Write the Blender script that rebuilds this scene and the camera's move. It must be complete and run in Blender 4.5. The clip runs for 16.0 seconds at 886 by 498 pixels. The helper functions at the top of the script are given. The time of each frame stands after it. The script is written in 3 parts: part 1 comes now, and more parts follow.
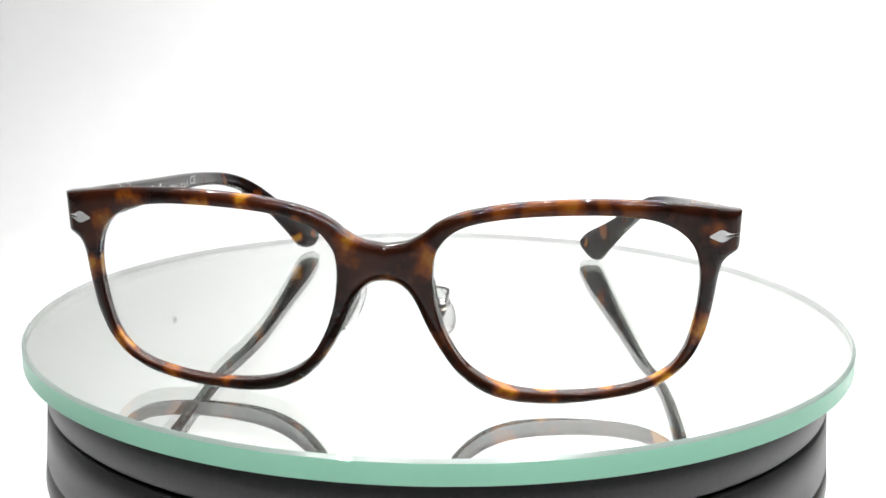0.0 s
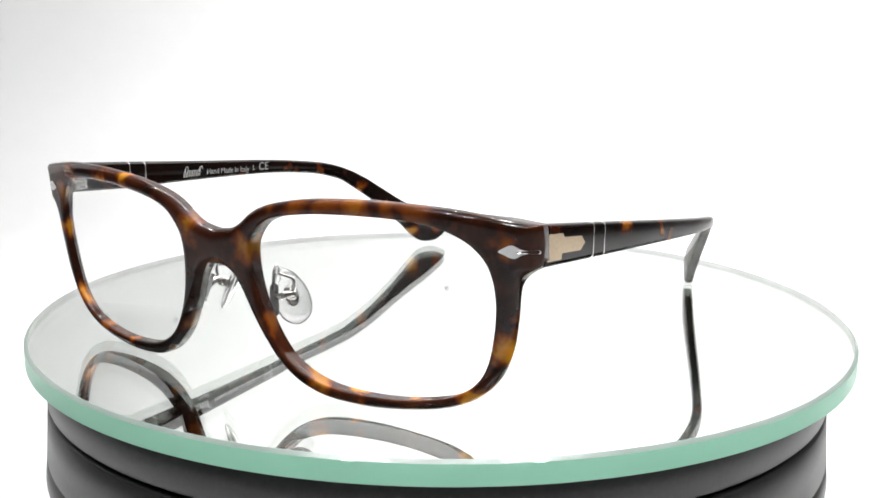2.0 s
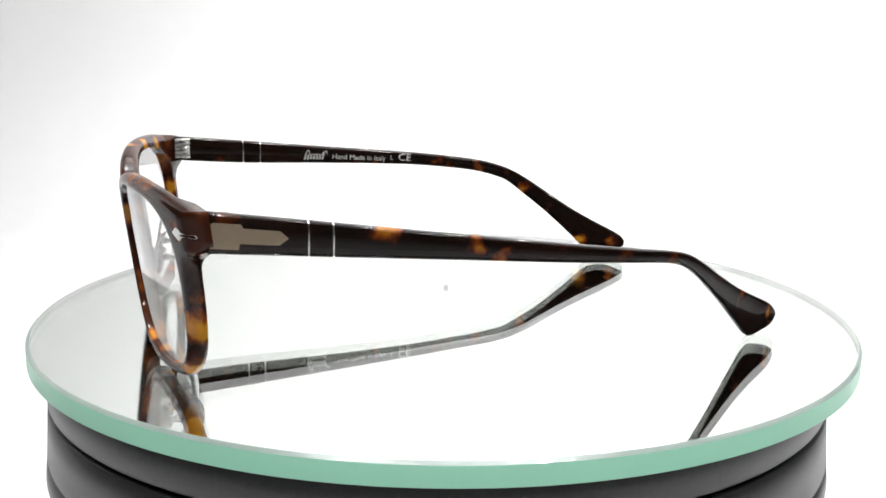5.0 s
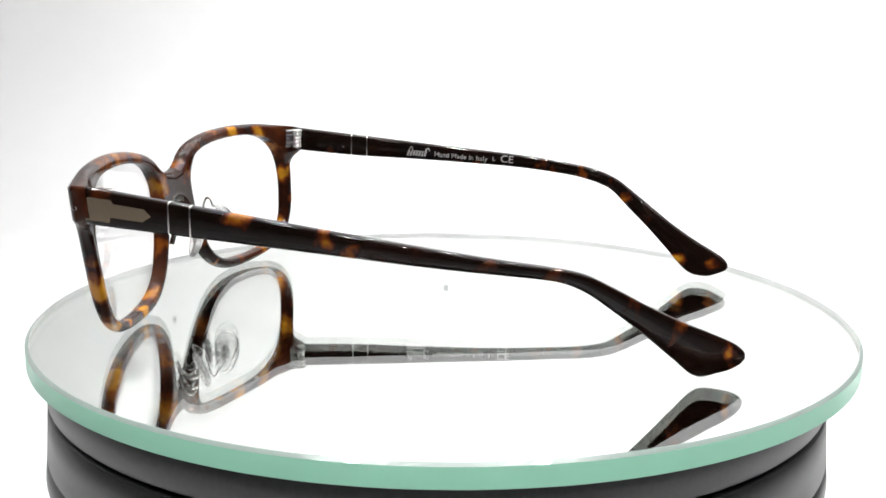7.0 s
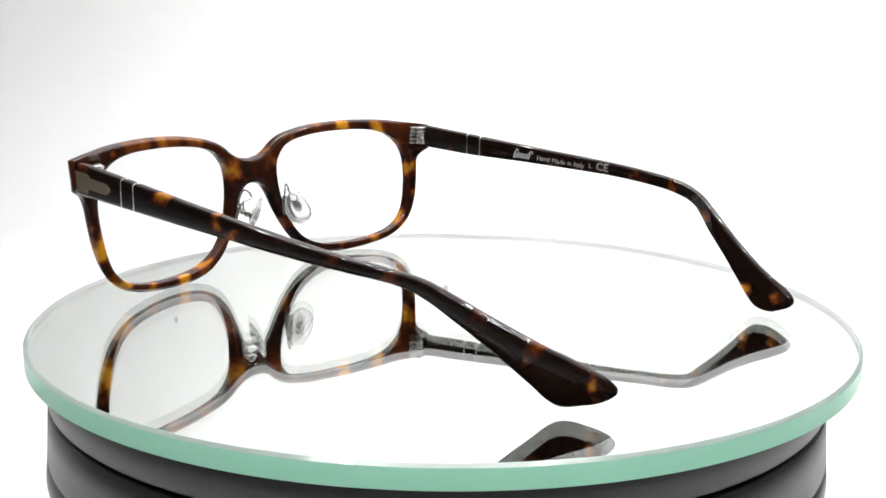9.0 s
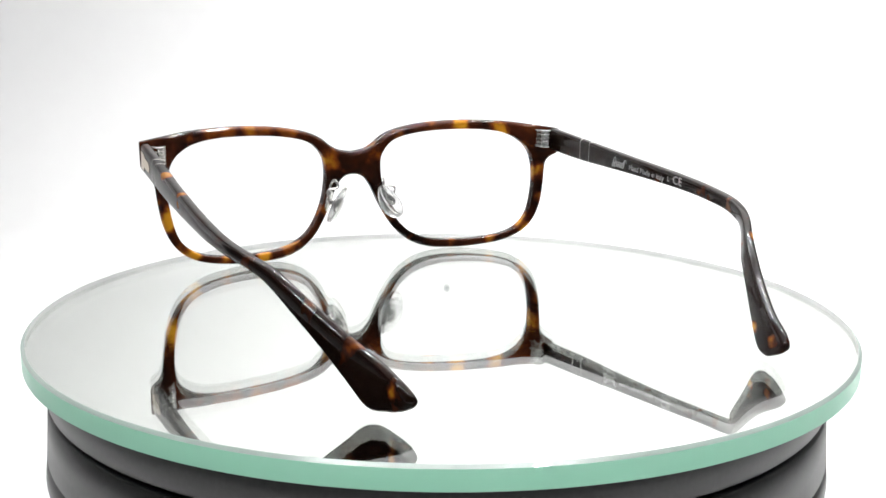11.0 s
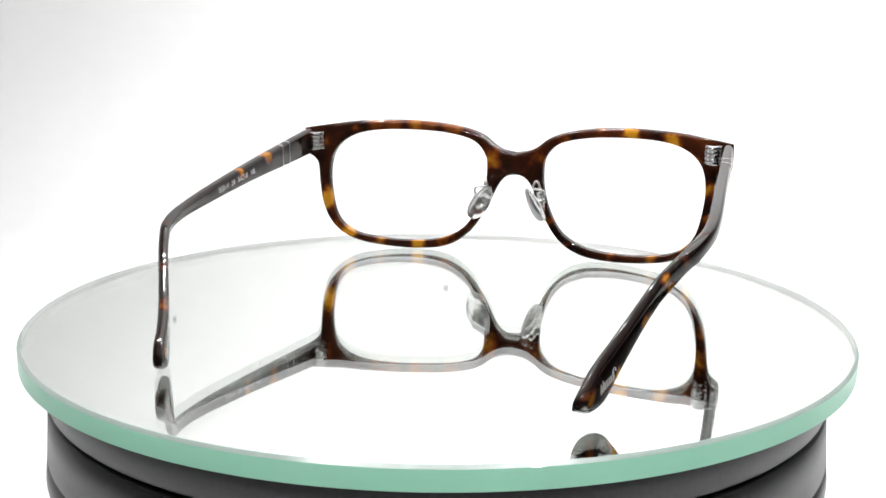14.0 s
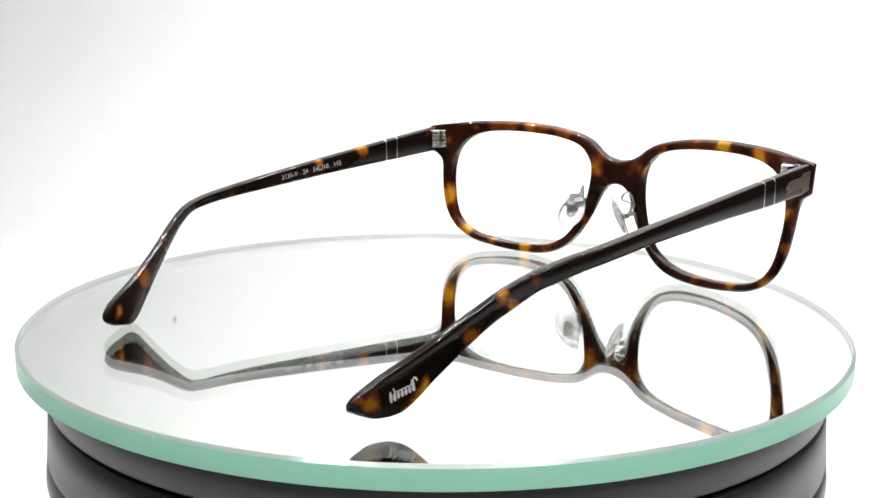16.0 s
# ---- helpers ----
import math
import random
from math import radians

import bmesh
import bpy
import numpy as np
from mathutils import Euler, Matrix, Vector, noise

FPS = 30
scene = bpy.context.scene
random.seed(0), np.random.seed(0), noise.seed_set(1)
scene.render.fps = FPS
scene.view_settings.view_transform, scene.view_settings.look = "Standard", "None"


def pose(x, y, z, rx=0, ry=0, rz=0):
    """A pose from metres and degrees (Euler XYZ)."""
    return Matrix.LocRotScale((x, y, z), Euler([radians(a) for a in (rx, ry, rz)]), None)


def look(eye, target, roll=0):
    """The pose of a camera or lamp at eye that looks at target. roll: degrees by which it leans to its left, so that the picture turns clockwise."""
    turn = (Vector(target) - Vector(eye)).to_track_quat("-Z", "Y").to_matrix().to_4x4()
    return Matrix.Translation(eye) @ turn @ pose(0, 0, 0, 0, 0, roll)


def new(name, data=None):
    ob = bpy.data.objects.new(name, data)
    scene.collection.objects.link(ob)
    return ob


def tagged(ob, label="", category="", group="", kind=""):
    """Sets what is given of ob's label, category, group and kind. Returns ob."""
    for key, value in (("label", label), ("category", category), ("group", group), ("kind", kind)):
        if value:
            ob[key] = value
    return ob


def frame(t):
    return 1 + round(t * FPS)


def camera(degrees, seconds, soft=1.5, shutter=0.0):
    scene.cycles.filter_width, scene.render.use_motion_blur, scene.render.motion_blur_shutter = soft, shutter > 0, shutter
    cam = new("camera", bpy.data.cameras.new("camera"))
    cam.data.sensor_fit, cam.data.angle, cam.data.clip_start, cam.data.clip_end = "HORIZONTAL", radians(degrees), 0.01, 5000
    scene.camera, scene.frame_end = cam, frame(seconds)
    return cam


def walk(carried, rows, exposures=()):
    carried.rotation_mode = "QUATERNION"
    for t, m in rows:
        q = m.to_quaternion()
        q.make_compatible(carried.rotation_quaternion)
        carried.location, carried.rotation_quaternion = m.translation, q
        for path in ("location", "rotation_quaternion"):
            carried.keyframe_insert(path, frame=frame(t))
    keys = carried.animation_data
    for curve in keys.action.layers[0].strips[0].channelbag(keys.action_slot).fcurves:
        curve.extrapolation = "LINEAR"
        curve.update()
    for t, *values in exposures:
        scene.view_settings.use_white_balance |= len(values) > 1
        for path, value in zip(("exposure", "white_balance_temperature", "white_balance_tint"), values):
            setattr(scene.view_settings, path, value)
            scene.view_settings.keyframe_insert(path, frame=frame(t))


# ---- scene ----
MM = 0.001
RATE = 13.638                    # degrees a second, clockwise from above
TOP = 0.080                      # height of the mirror's upper face above the studio floor
DISC = 0.108                     # radius of the mirror
cam = camera(43.805, 16.0, soft=1.6)
EYE = (0.0, -0.29283, TOP + 0.07798)
AIM = (EYE[0] + 0.002653 * 0.9786, EYE[1] + 0.97863, EYE[2] - 0.20559)
walk(cam, [(0.0, look(EYE, AIM, 0.571)), (16.0, look(EYE, AIM, 0.571))], exposures=[(0.0, 0.0), (16.0, 0.0)])

# ---- light ----
world = bpy.data.worlds.new("studio")
world.use_nodes = True
world.node_tree.nodes["Background"].inputs[0].default_value = (0.9, 0.95, 1.0, 1)
world.node_tree.nodes["Background"].inputs[1].default_value = 0.10
scene.world = world


def area_lamp(name, m, w, h, power, colour=(1, 1, 1)):
    data = bpy.data.lights.new(name, "AREA")
    data.shape, data.size, data.size_y, data.energy, data.color = "RECTANGLE", w, h, power, colour
    ob = new(name, data)
    ob.matrix_world = m
    return ob


area_lamp("softbox_lamp", look((0.14, 0.36, 0.605), (0.14, 0.361, 0.0)), 0.84, 0.44, 2.85, (1.0, 0.99, 0.97))


# ---- materials ----
def shader(name):
    m = bpy.data.materials.new(name)
    m.use_nodes = True
    t = m.node_tree
    return m, t, t.nodes["Principled BSDF"], t.nodes["Material Output"]


def node(t, kind, **values):
    n = t.nodes.new(kind)
    for k, val in values.items():
        if k in ("operation", "blend_type", "data_type", "attribute_name", "attribute_type", "noise_dimensions", "feature"):
            if k == "operation":
                n.operation = val
            elif k == "blend_type":
                n.blend_type = val
            elif k == "data_type":
                n.data_type = val
            elif k == "attribute_name":
                n.attribute_name = val
            elif k == "noise_dimensions":
                n.noise_dimensions = val
        else:
            n.inputs[k.replace("_", " ")].default_value = val
    return n


def ramp(t, fac, stops):
    r = t.nodes.new("ShaderNodeValToRGB")
    r.color_ramp.elements[0].position, r.color_ramp.elements[0].color = stops[0][0], (*stops[0][1], 1)
    r.color_ramp.elements[1].position, r.color_ramp.elements[1].color = stops[-1][0], (*stops[-1][1], 1)
    for p, col in stops[1:-1]:
        e = r.color_ramp.elements.new(p)
        e.color = (*col, 1)
    t.links.new(fac, r.inputs[0])
    return r


def plain(name, colour, rough=0.5, metal=0.0, grain=0.0, size=400.0, coat=0.0, bump=0.0):
    m, t, b, out = shader(name)
    b.inputs["Roughness"].default_value, b.inputs["Metallic"].default_value = rough, metal
    b.inputs["Coat Weight"].default_value = coat
    co = t.nodes.new("ShaderNodeTexCoord")
    n = node(t, "ShaderNodeTexNoise", Scale=size, Detail=5.0)
    t.links.new(co.outputs["Object"], n.inputs["Vector"])
    lo = tuple(max(0, c * (1 - grain)) for c in colour)
    hi = tuple(min(1, c * (1 + grain)) for c in colour)
    r = ramp(t, n.outputs["Fac"], [(0.3, lo), (0.7, hi)])
    t.links.new(r.outputs[0], b.inputs["Base Color"])
    if bump:
        bp = node(t, "ShaderNodeBump", Strength=bump, Distance=0.0002)
        t.links.new(n.outputs["Fac"], bp.inputs["Height"])
        t.links.new(bp.outputs[0], b.inputs["Normal"])
    return m


def tortoise(name, spots, bias):
    """Polished cellulose acetate: near-black brown with red-brown clouds and amber flames at the spots (x, y, z, radius in millimetres, strength)."""
    m, t, b, out = shader(name)
    co = t.nodes.new("ShaderNodeTexCoord")
    warp = node(t, "ShaderNodeTexNoise", Scale=150.0, Detail=3.0, Roughness=0.5)
    big = node(t, "ShaderNodeTexNoise", Scale=58.0, Detail=3.0, Distortion=0.5)
    for n in (warp, big):
        t.links.new(co.outputs["Object"], n.inputs["Vector"])
    # the flames' edges wander by about a millimetre
    jit = node(t, "ShaderNodeVectorMath", operation="MULTIPLY_ADD")
    t.links.new(warp.outputs["Color"], jit.inputs[0])
    jit.inputs[1].default_value = (0.009, 0.009, 0.009)
    t.links.new(co.outputs["Object"], jit.inputs[2])
    field = None
    for x, y, z, r, k in spots:
        d = node(t, "ShaderNodeVectorMath", operation="DISTANCE")
        t.links.new(jit.outputs[0], d.inputs[0])
        d.inputs[1].default_value = (x * MM + 0.0045, y * MM + 0.0045, z * MM + 0.0045)
        g = t.nodes.new("ShaderNodeMapRange")
        g.interpolation_type = "SMOOTHSTEP"
        g.inputs[1].default_value, g.inputs[2].default_value, g.inputs[3].default_value, g.inputs[4].default_value = r * 1.55 * MM, 0.45 * r * MM, 0.0, k
        t.links.new(d.outputs["Value"], g.inputs[0])
        if field is None:
            field = g.outputs[0]
        else:
            mx = node(t, "ShaderNodeMath", operation="MAXIMUM")
            t.links.new(field, mx.inputs[0])
            t.links.new(g.outputs[0], mx.inputs[1])
            field = mx.outputs[0]
    a = node(t, "ShaderNodeMath", operation="MULTIPLY_ADD")
    t.links.new(warp.outputs["Fac"], a.inputs[0])
    a.inputs[1].default_value = 0.24
    t.links.new(field, a.inputs[2])
    c = node(t, "ShaderNodeMath", operation="MULTIPLY_ADD")
    t.links.new(big.outputs["Fac"], c.inputs[0])
    c.inputs[1].default_value = 0.74
    t.links.new(a.outputs[0], c.inputs[2])
    d = node(t, "ShaderNodeMath", operation="MULTIPLY_ADD")
    t.links.new(c.outputs[0], d.inputs[0])
    d.inputs[1].default_value, d.inputs[2].default_value = 0.68, -0.055 + bias
    r = ramp(t, d.outputs[0], [(0.12, (0.0085, 0.005, 0.0036)), (0.27, (0.019, 0.0068, 0.0042)), (0.41, (0.070, 0.017, 0.006)),
                               (0.64, (0.25, 0.066, 0.009)), (0.92, (0.70, 0.31, 0.02))])
    t.links.new(r.outputs[0], b.inputs["Base Color"])
    b.inputs["Roughness"].default_value = 0.30
    b.inputs["Coat Weight"].default_value = 1.0
    b.inputs["Coat Roughness"].default_value = 0.06
    b.inputs["Coat IOR"].default_value = 1.52
    b.inputs["IOR"].default_value = 1.49
    b.inputs["Specular IOR Level"].default_value = 0.0
    through_light = t.nodes.new("ShaderNodeBsdfTranslucent")
    t.links.new(r.outputs[0], through_light.inputs[0])
    mix = t.nodes.new("ShaderNodeMixShader")
    mix.inputs[0].default_value = 0.34
    t.links.new(b.outputs[0], mix.inputs[1])
    t.links.new(through_light.outputs[0], mix.inputs[2])
    t.links.new(mix.outputs[0], out.inputs[0])
    return m


def glass_edge(name, colour, pale):
    """A ground glass edge: lets about half of the light through."""
    m, t, b, out = shader(name)
    b.inputs["Base Color"].default_value = (*colour, 1)
    b.inputs["Roughness"].default_value = 0.18
    tr = t.nodes.new("ShaderNodeBsdfTranslucent")
    tr.inputs[0].default_value = (*pale, 1)
    mix = t.nodes.new("ShaderNodeMixShader")
    mix.inputs[0].default_value = 0.42
    t.links.new(b.outputs[0], mix.inputs[1])
    t.links.new(tr.outputs[0], mix.inputs[2])
    g = node(t, "ShaderNodeBsdfGlass", Color=(0.93, 0.98, 0.95, 1), Roughness=0.06, IOR=1.52)
    mix2 = t.nodes.new("ShaderNodeMixShader")
    mix2.inputs[0].default_value = 0.24
    t.links.new(mix.outputs[0], mix2.inputs[1])
    t.links.new(g.outputs[0], mix2.inputs[2])
    t.links.new(mix2.outputs[0], out.inputs[0])
    return m


def milky(name, share):
    """Clear silicone with a slight milky body."""
    m, t, b, out = shader(name)
    b.inputs["Base Color"].default_value = (0.75, 0.76, 0.77, 1)
    b.inputs["Roughness"].default_value = 0.15
    g = node(t, "ShaderNodeBsdfGlass", Color=(0.96, 0.96, 0.96, 1), Roughness=0.05, IOR=1.42)
    mix = t.nodes.new("ShaderNodeMixShader")
    mix.inputs[0].default_value = share
    t.links.new(g.outputs[0], mix.inputs[1])
    t.links.new(b.outputs[0], mix.inputs[2])
    t.links.new(mix.outputs[0], out.inputs[0])
    return m


def glow(name, strength, colour=(1, 1, 1)):
    m, t, b, out = shader(name)
    b.inputs["Emission Color"].default_value = (*colour, 1)
    b.inputs["Emission Strength"].default_value = strength
    return m


def clear(name, colour, ior, rough=0.0):
    m, t, b, out = shader(name)
    t.nodes.remove(b)
    g = node(t, "ShaderNodeBsdfGlass", Color=(*colour, 1), Roughness=rough, IOR=ior)
    t.links.new(g.outputs[0], out.inputs[0])
    return m


LENS = clear("lens_glass", (0.985, 0.985, 0.985), 1.30)
SILICONE = milky("clear_pad", 0.14)
STEEL = plain("polished_metal", (0.75, 0.74, 0.72), 0.16, 1.0, 0.06, 900)
BRONZE = plain("brushed_emblem_metal", (0.62, 0.49, 0.34), 0.14, 1.0, 0.06, 1500)
INLAY = plain("satin_metal", (0.82, 0.81, 0.79), 0.34, 1.0, 0.04, 900)
INK = plain("silver_print", (0.78, 0.78, 0.78), 0.4, 0.0, 0.06, 2000)
FLOAT = clear("float_glass", (0.995, 1.0, 0.997), 1.52)
SILVER = plain("silvering", (0.875, 0.892, 0.866), 0.0, 1.0, 0.0)
EDGE = glass_edge("green_glass_edge", (0.38, 0.86, 0.62), (0.66, 0.98, 0.83))
# opaque pale colour, painted for the white backdrop's light through the far edge
SEEN_THROUGH = plain("painted_backdrop_light", (0.90, 0.91, 0.91), 0.5)
LED = glow("led_light", 820.0)
CHAMFER = glass_edge("green_glass_chamfer", (0.46, 0.52, 0.49), (0.56, 0.62, 0.59))
BLACK = plain("black_satin_plastic", (0.025, 0.0245, 0.0245), 0.40, 0.0, 0.15, 900, 0.0, 0.02)
GROOVE = plain("black_gap", (0.004, 0.004, 0.004), 0.6, 0.0, 0.1)
PAPER = plain("white_backdrop", (0.86, 0.86, 0.86), 0.85, 0.0, 0.01, 30)
WALL = plain("grey_wall", (0.30, 0.30, 0.31), 0.8, 0.0, 0.05, 6)
SPECK = plain("grey_lint", (0.42, 0.43, 0.44), 0.9, 0.0, 0.2, 3000)


# ---- mesh helpers ----
def finish(name, bm, material, parent=None, label="", smooth=True):
    bmesh.ops.recalc_face_normals(bm, faces=bm.faces)
    me = bpy.data.meshes.new(name)
    bm.to_mesh(me)
    bm.free()
    for mt in (material if isinstance(material, (list, tuple)) else [material]):
        me.materials.append(mt)
    if smooth:
        me.polygons.foreach_set("use_smooth", [True] * len(me.polygons))
    ob = new(name, me)
    if parent is not None:
        ob.parent = parent
    if label:
        tagged(ob, label)
    return ob


part = finish


def bevelled(ob, width, angle=40, segments=3):
    md = ob.modifiers.new("round", "BEVEL")
    md.width, md.segments, md.limit_method, md.angle_limit = width, segments, "ANGLE", radians(angle)
    return ob


def spline(points, steps, closed=False):
    """Catmull-Rom through the points."""
    p = [np.array(q, float) for q in points]
    n = len(p)
    res = []
    for i in range(n if closed else n - 1):
        if closed:
            a, b, c, d = p[i - 1], p[i], p[(i + 1) % n], p[(i + 2) % n]
        else:
            a, b, c, d = p[max(i - 1, 0)], p[i], p[i + 1], p[min(i + 2, n - 1)]
        for k in range(steps):
            u = k / steps
            res.append(0.5 * (2 * b + (c - a) * u + (2 * a - 5 * b + 4 * c - d) * u * u + (3 * b - a - 3 * c + d) * u ** 3))
    if not closed:
        res.append(p[-1])
    return np.array(res)


def lathe(profile, segs, off=(0, 0), mats=None):
    """Turn a profile of (radius, z) round the z axis. mats: material index by profile segment."""
    bm = bmesh.new()
    rings = []
    for r, z in profile:
        if r < 1e-9:
            rings.append([bm.verts.new((off[0], off[1], z))])
        else:
            rings.append([bm.verts.new((off[0] + r * math.cos(2 * math.pi * k / segs), off[1] + r * math.sin(2 * math.pi * k / segs), z)) for k in range(segs)])
    for j in range(len(rings) - 1):
        a, b = rings[j], rings[j + 1]
        for k in range(segs):
            q = [a[k % len(a)], a[(k + 1) % len(a)], b[(k + 1) % len(b)], b[k % len(b)]]
            q = list(dict.fromkeys(q))
            if len(q) > 2:
                f = bm.faces.new(q)
                if mats:
                    f.material_index = mats[j]
    return bm


def tube(points, radius, segs=10, cap=True):
    bm = bmesh.new()
    pts = [Vector(p) for p in points]
    rings = []
    side = None
    for i, p in enumerate(pts):
        d = (pts[min(i + 1, len(pts) - 1)] - pts[max(i - 1, 0)]).normalized()
        if side is None:
            side = d.orthogonal().normalized()
        side = (side - d * side.dot(d)).normalized()
        up = d.cross(side)
        rings.append([bm.verts.new(p + radius * (math.cos(a) * side + math.sin(a) * up)) for a in (2 * math.pi * k / segs for k in range(segs))])
    for a, b in zip(rings, rings[1:]):
        for k in range(segs):
            bm.faces.new((a[k], a[(k + 1) % segs], b[(k + 1) % segs], b[k]))
    if cap:
        bm.faces.new(rings[0][::-1])
        bm.faces.new(rings[-1])
    return bm


def prism(outline, m, depth):
    """A flat outline of (x, y) raised by depth, laid by the pose m."""
    bm = bmesh.new()
    lo = [bm.verts.new(m @ Vector((x, y, 0))) for x, y in outline]
    hi = [bm.verts.new(m @ Vector((x, y, depth))) for x, y in outline]
    n = len(lo)
    bm.faces.new(hi)
    bm.faces.new(lo[::-1])
    for k in range(n):
        bm.faces.new((lo[k], lo[(k + 1) % n], hi[(k + 1) % n], hi[k]))
    return bm


# ---- the studio tent ----
def studio():
    bm = bmesh.new()
    back, r, w, h, front = 0.62, 0.16, 0.62, 0.62, -0.34
    prof = [(front, 0.0)] + [(back - r + r * math.sin(a), r - r * math.cos(a)) for a in np.linspace(0, math.pi / 2, 14)] + [(back, h)]
    rows = [[bm.verts.new((x, y, z)) for y, z in prof] for x in (-w, 1.15)]
    for j in range(len(prof) - 1):
        bm.faces.new((rows[0][j], rows[0][j + 1], rows[1][j + 1], rows[1][j]))
    ob = finish("backdrop", bm, PAPER)
    sol = ob.modifiers.new("thick", "SOLIDIFY")
    sol.thickness, sol.offset = 0.004, 1
    tagged(ob, "white paper sweep under and behind the turntable", "backdrop", kind="structure")
    b = box((0.012, 0.36, h), (-w - 0.01, back - 0.18, h / 2), PAPER, "wall_west")
    tagged(b, "white fabric side of the light tent", "wall", kind="structure")
    c = box((2 * w + 0.05, back - front + 0.02, 0.01), (0, (back + front) / 2, h + 0.006), PAPER, "ceiling")
    tagged(c, "white fabric top of the light tent", "ceiling", kind="structure")
    # the dim room that the tent opens to, behind the camera
    for name, size, at in (("wall_south", (3.8, 0.1, 1.9), (0, -1.9, 0.93)), ("wall_north", (3.8, 0.1, 1.9), (0, 1.9, 0.93)), ("floor", (4.0, 4.0, 0.05), (0, 0, -0.0305)), ("wall_far_west", (0.1, 3.9, 1.9), (-1.95, 0, 0.93)), ("wall_far_east", (0.1, 3.9, 1.9), (1.95, 0, 0.93))):
        b = box(size, at, WALL, name)
        tagged(b, "plain grey surface of the dim room around", name.split("_")[0], kind="structure")


def box(size, at, material, name, parent=None, round_by=0.0):
    bm = bmesh.new()
    bmesh.ops.create_cube(bm, size=1.0)
    for v in bm.verts:
        v.co = Vector((v.co.x * size[0] + at[0], v.co.y * size[1] + at[1], v.co.z * size[2] + at[2]))
    ob = finish(name, bm, material, parent, smooth=False)
    if round_by:
        bevelled(ob, round_by)
    return ob


studio()


def light_bar(y, xs):
    e = new("light_bar")
    e.location = (0, y, 0.590)
    tagged(e, "white lamp bar with bright round lights under the tent top", "lamp bar", "tent lamp bars")
    box((max(xs) - min(xs) + 0.06, 0.030, 0.012), (sum(xs) / len(xs), 0, 0.0065), PAPER, "housing", e, 0.003)
    for x in xs:
        part("led", lathe([(0.0, -0.002), (0.006, -0.002), (0.007, 0.0), (0.0, 0.0)], 24, (x, 0)), LED, e, "small round bright light")
    return e


light_bar(-0.30, [-0.24 + 0.062 * k for k in range(10)])
light_bar(0.14, [-0.30 + 0.07 * k for k in range(10)])


def speck(x, z, r):
    """A flake of lint on the backdrop."""
    bm = bmesh.new()
    n = 11
    pts = [(r * (0.75 + 0.35 * noise.noise(Vector((x * 90, z * 70, k * 1.7)))) * math.cos(2 * math.pi * k / n), r * (0.8 + 0.3 * noise.noise(Vector((z * 50, k * 1.3, x)))) * math.sin(2 * math.pi * k / n)) for k in range(n)]
    bm = prism(pts, Matrix.Translation((x, 0.6198, z)) @ pose(0, 0, 0, 90, 0, 0), 0.0005)
    tagged(finish("lint_speck", bm, SPECK, smooth=False), "tiny grey flake of lint on the white backdrop", "lint", "lint on the backdrop")


for x, z, r in ((-0.2272, 0.2564, 0.0030), (0.0052, 0.2262, 0.0032), (-0.2533, 0.2337, 0.0013), (0.3433, 0.3017, 0.0016)):
    speck(x, z, r)


# ---- turntable and mirror ----
def turntable():
    e = new("turntable")
    e.location = (-0.0003, 0, 0)
    tagged(e, "round black plastic motor turntable under the mirror", "turntable")
    t = TOP / MM
    R = 102.3
    body = [(0, 0), (78, 0), (80, 0.6), (89, 16), (97, t - 44.5), (103.1, t - 36.4), (103.7, t - 35.4), (103.2, t - 30.1), (102.6, t - 30.0), (102.6, t - 29.7), (103.15, t - 29.6), (R, t - 17.0), (R - 0.4, t - 16.6), (R - 2.2, t - 16.6), (0, t - 16.6)]
    part("base", lathe([(r * MM, z * MM) for r, z in body], 192), BLACK, e, "glossy black base with a tapered foot")
    gap = [(0, t - 16.6), (R - 1.6, t - 16.6), (R - 1.6, t - 15.4), (0, t - 15.4)]
    part("gap_ring", lathe([(r * MM, z * MM) for r, z in gap], 128), GROOVE, e, "dark gap below the turning platter")
    plat = [(0, t - 15.4), (R - 0.5, t - 15.4), (R, t - 15.0), (R, t - 6.8), (R - 0.8, t - 6.0), (0, t - 6.0)]
    part("platter", lathe([(r * MM, z * MM) for r, z in plat], 192), BLACK, e, "black platter that carries the mirror")


def mirror():
    e = new("mirror_disc")
    tagged(e, "round clear glass mirror with a polished green edge", "mirror")
    ex = 1.27 * MM
    R = DISC
    th = 5.4 * MM
    ch = 0.65 * MM
    core = R - 0.9 * MM
    # the pane's side wall carries the painted backdrop light, not clear glass
    pane = lathe([(0, -th), (core, -th), (core, 0), (0, 0)], 256, (0, ex), [1, 2, 0])
    finish("pane", pane, [FLOAT, SILVER, SEEN_THROUGH], e, "silvered glass pane", smooth=False)
    r = core + 0.01 * MM
    rim = lathe([(r, -th), (R - ch, -th), (R, -th + ch * 0.6), (R, -ch), (R - ch, 0), (r, 0), (r, -th)], 256, (0, ex), [0, 0, 1, 0, 0, 2])
    finish("ground_edge", rim, [CHAMFER, EDGE, SEEN_THROUGH], e, "polished green glass edge", smooth=False)
    pad = lathe([(0, -5.95 * MM), (0.098, -5.95 * MM), (0.098, -5.45 * MM), (0, -5.45 * MM)], 96, (0, 0))
    finish("backing", pad, GROOVE, e, "thin black backing under the silvering")
    return e


turntable()
DISC_THING = mirror()

# ---- spectacles, in millimetres about the hinges' middle: x to the wearer's right arm, y along the arms, z up ----
MID = -0.6


def depth(x, z):
    """The front's middle surface: bowed round the face and leaning forward at the top."""
    return -15.16 + 0.002606 * (x - 1.08) ** 2 - 0.121 * (z - 20)


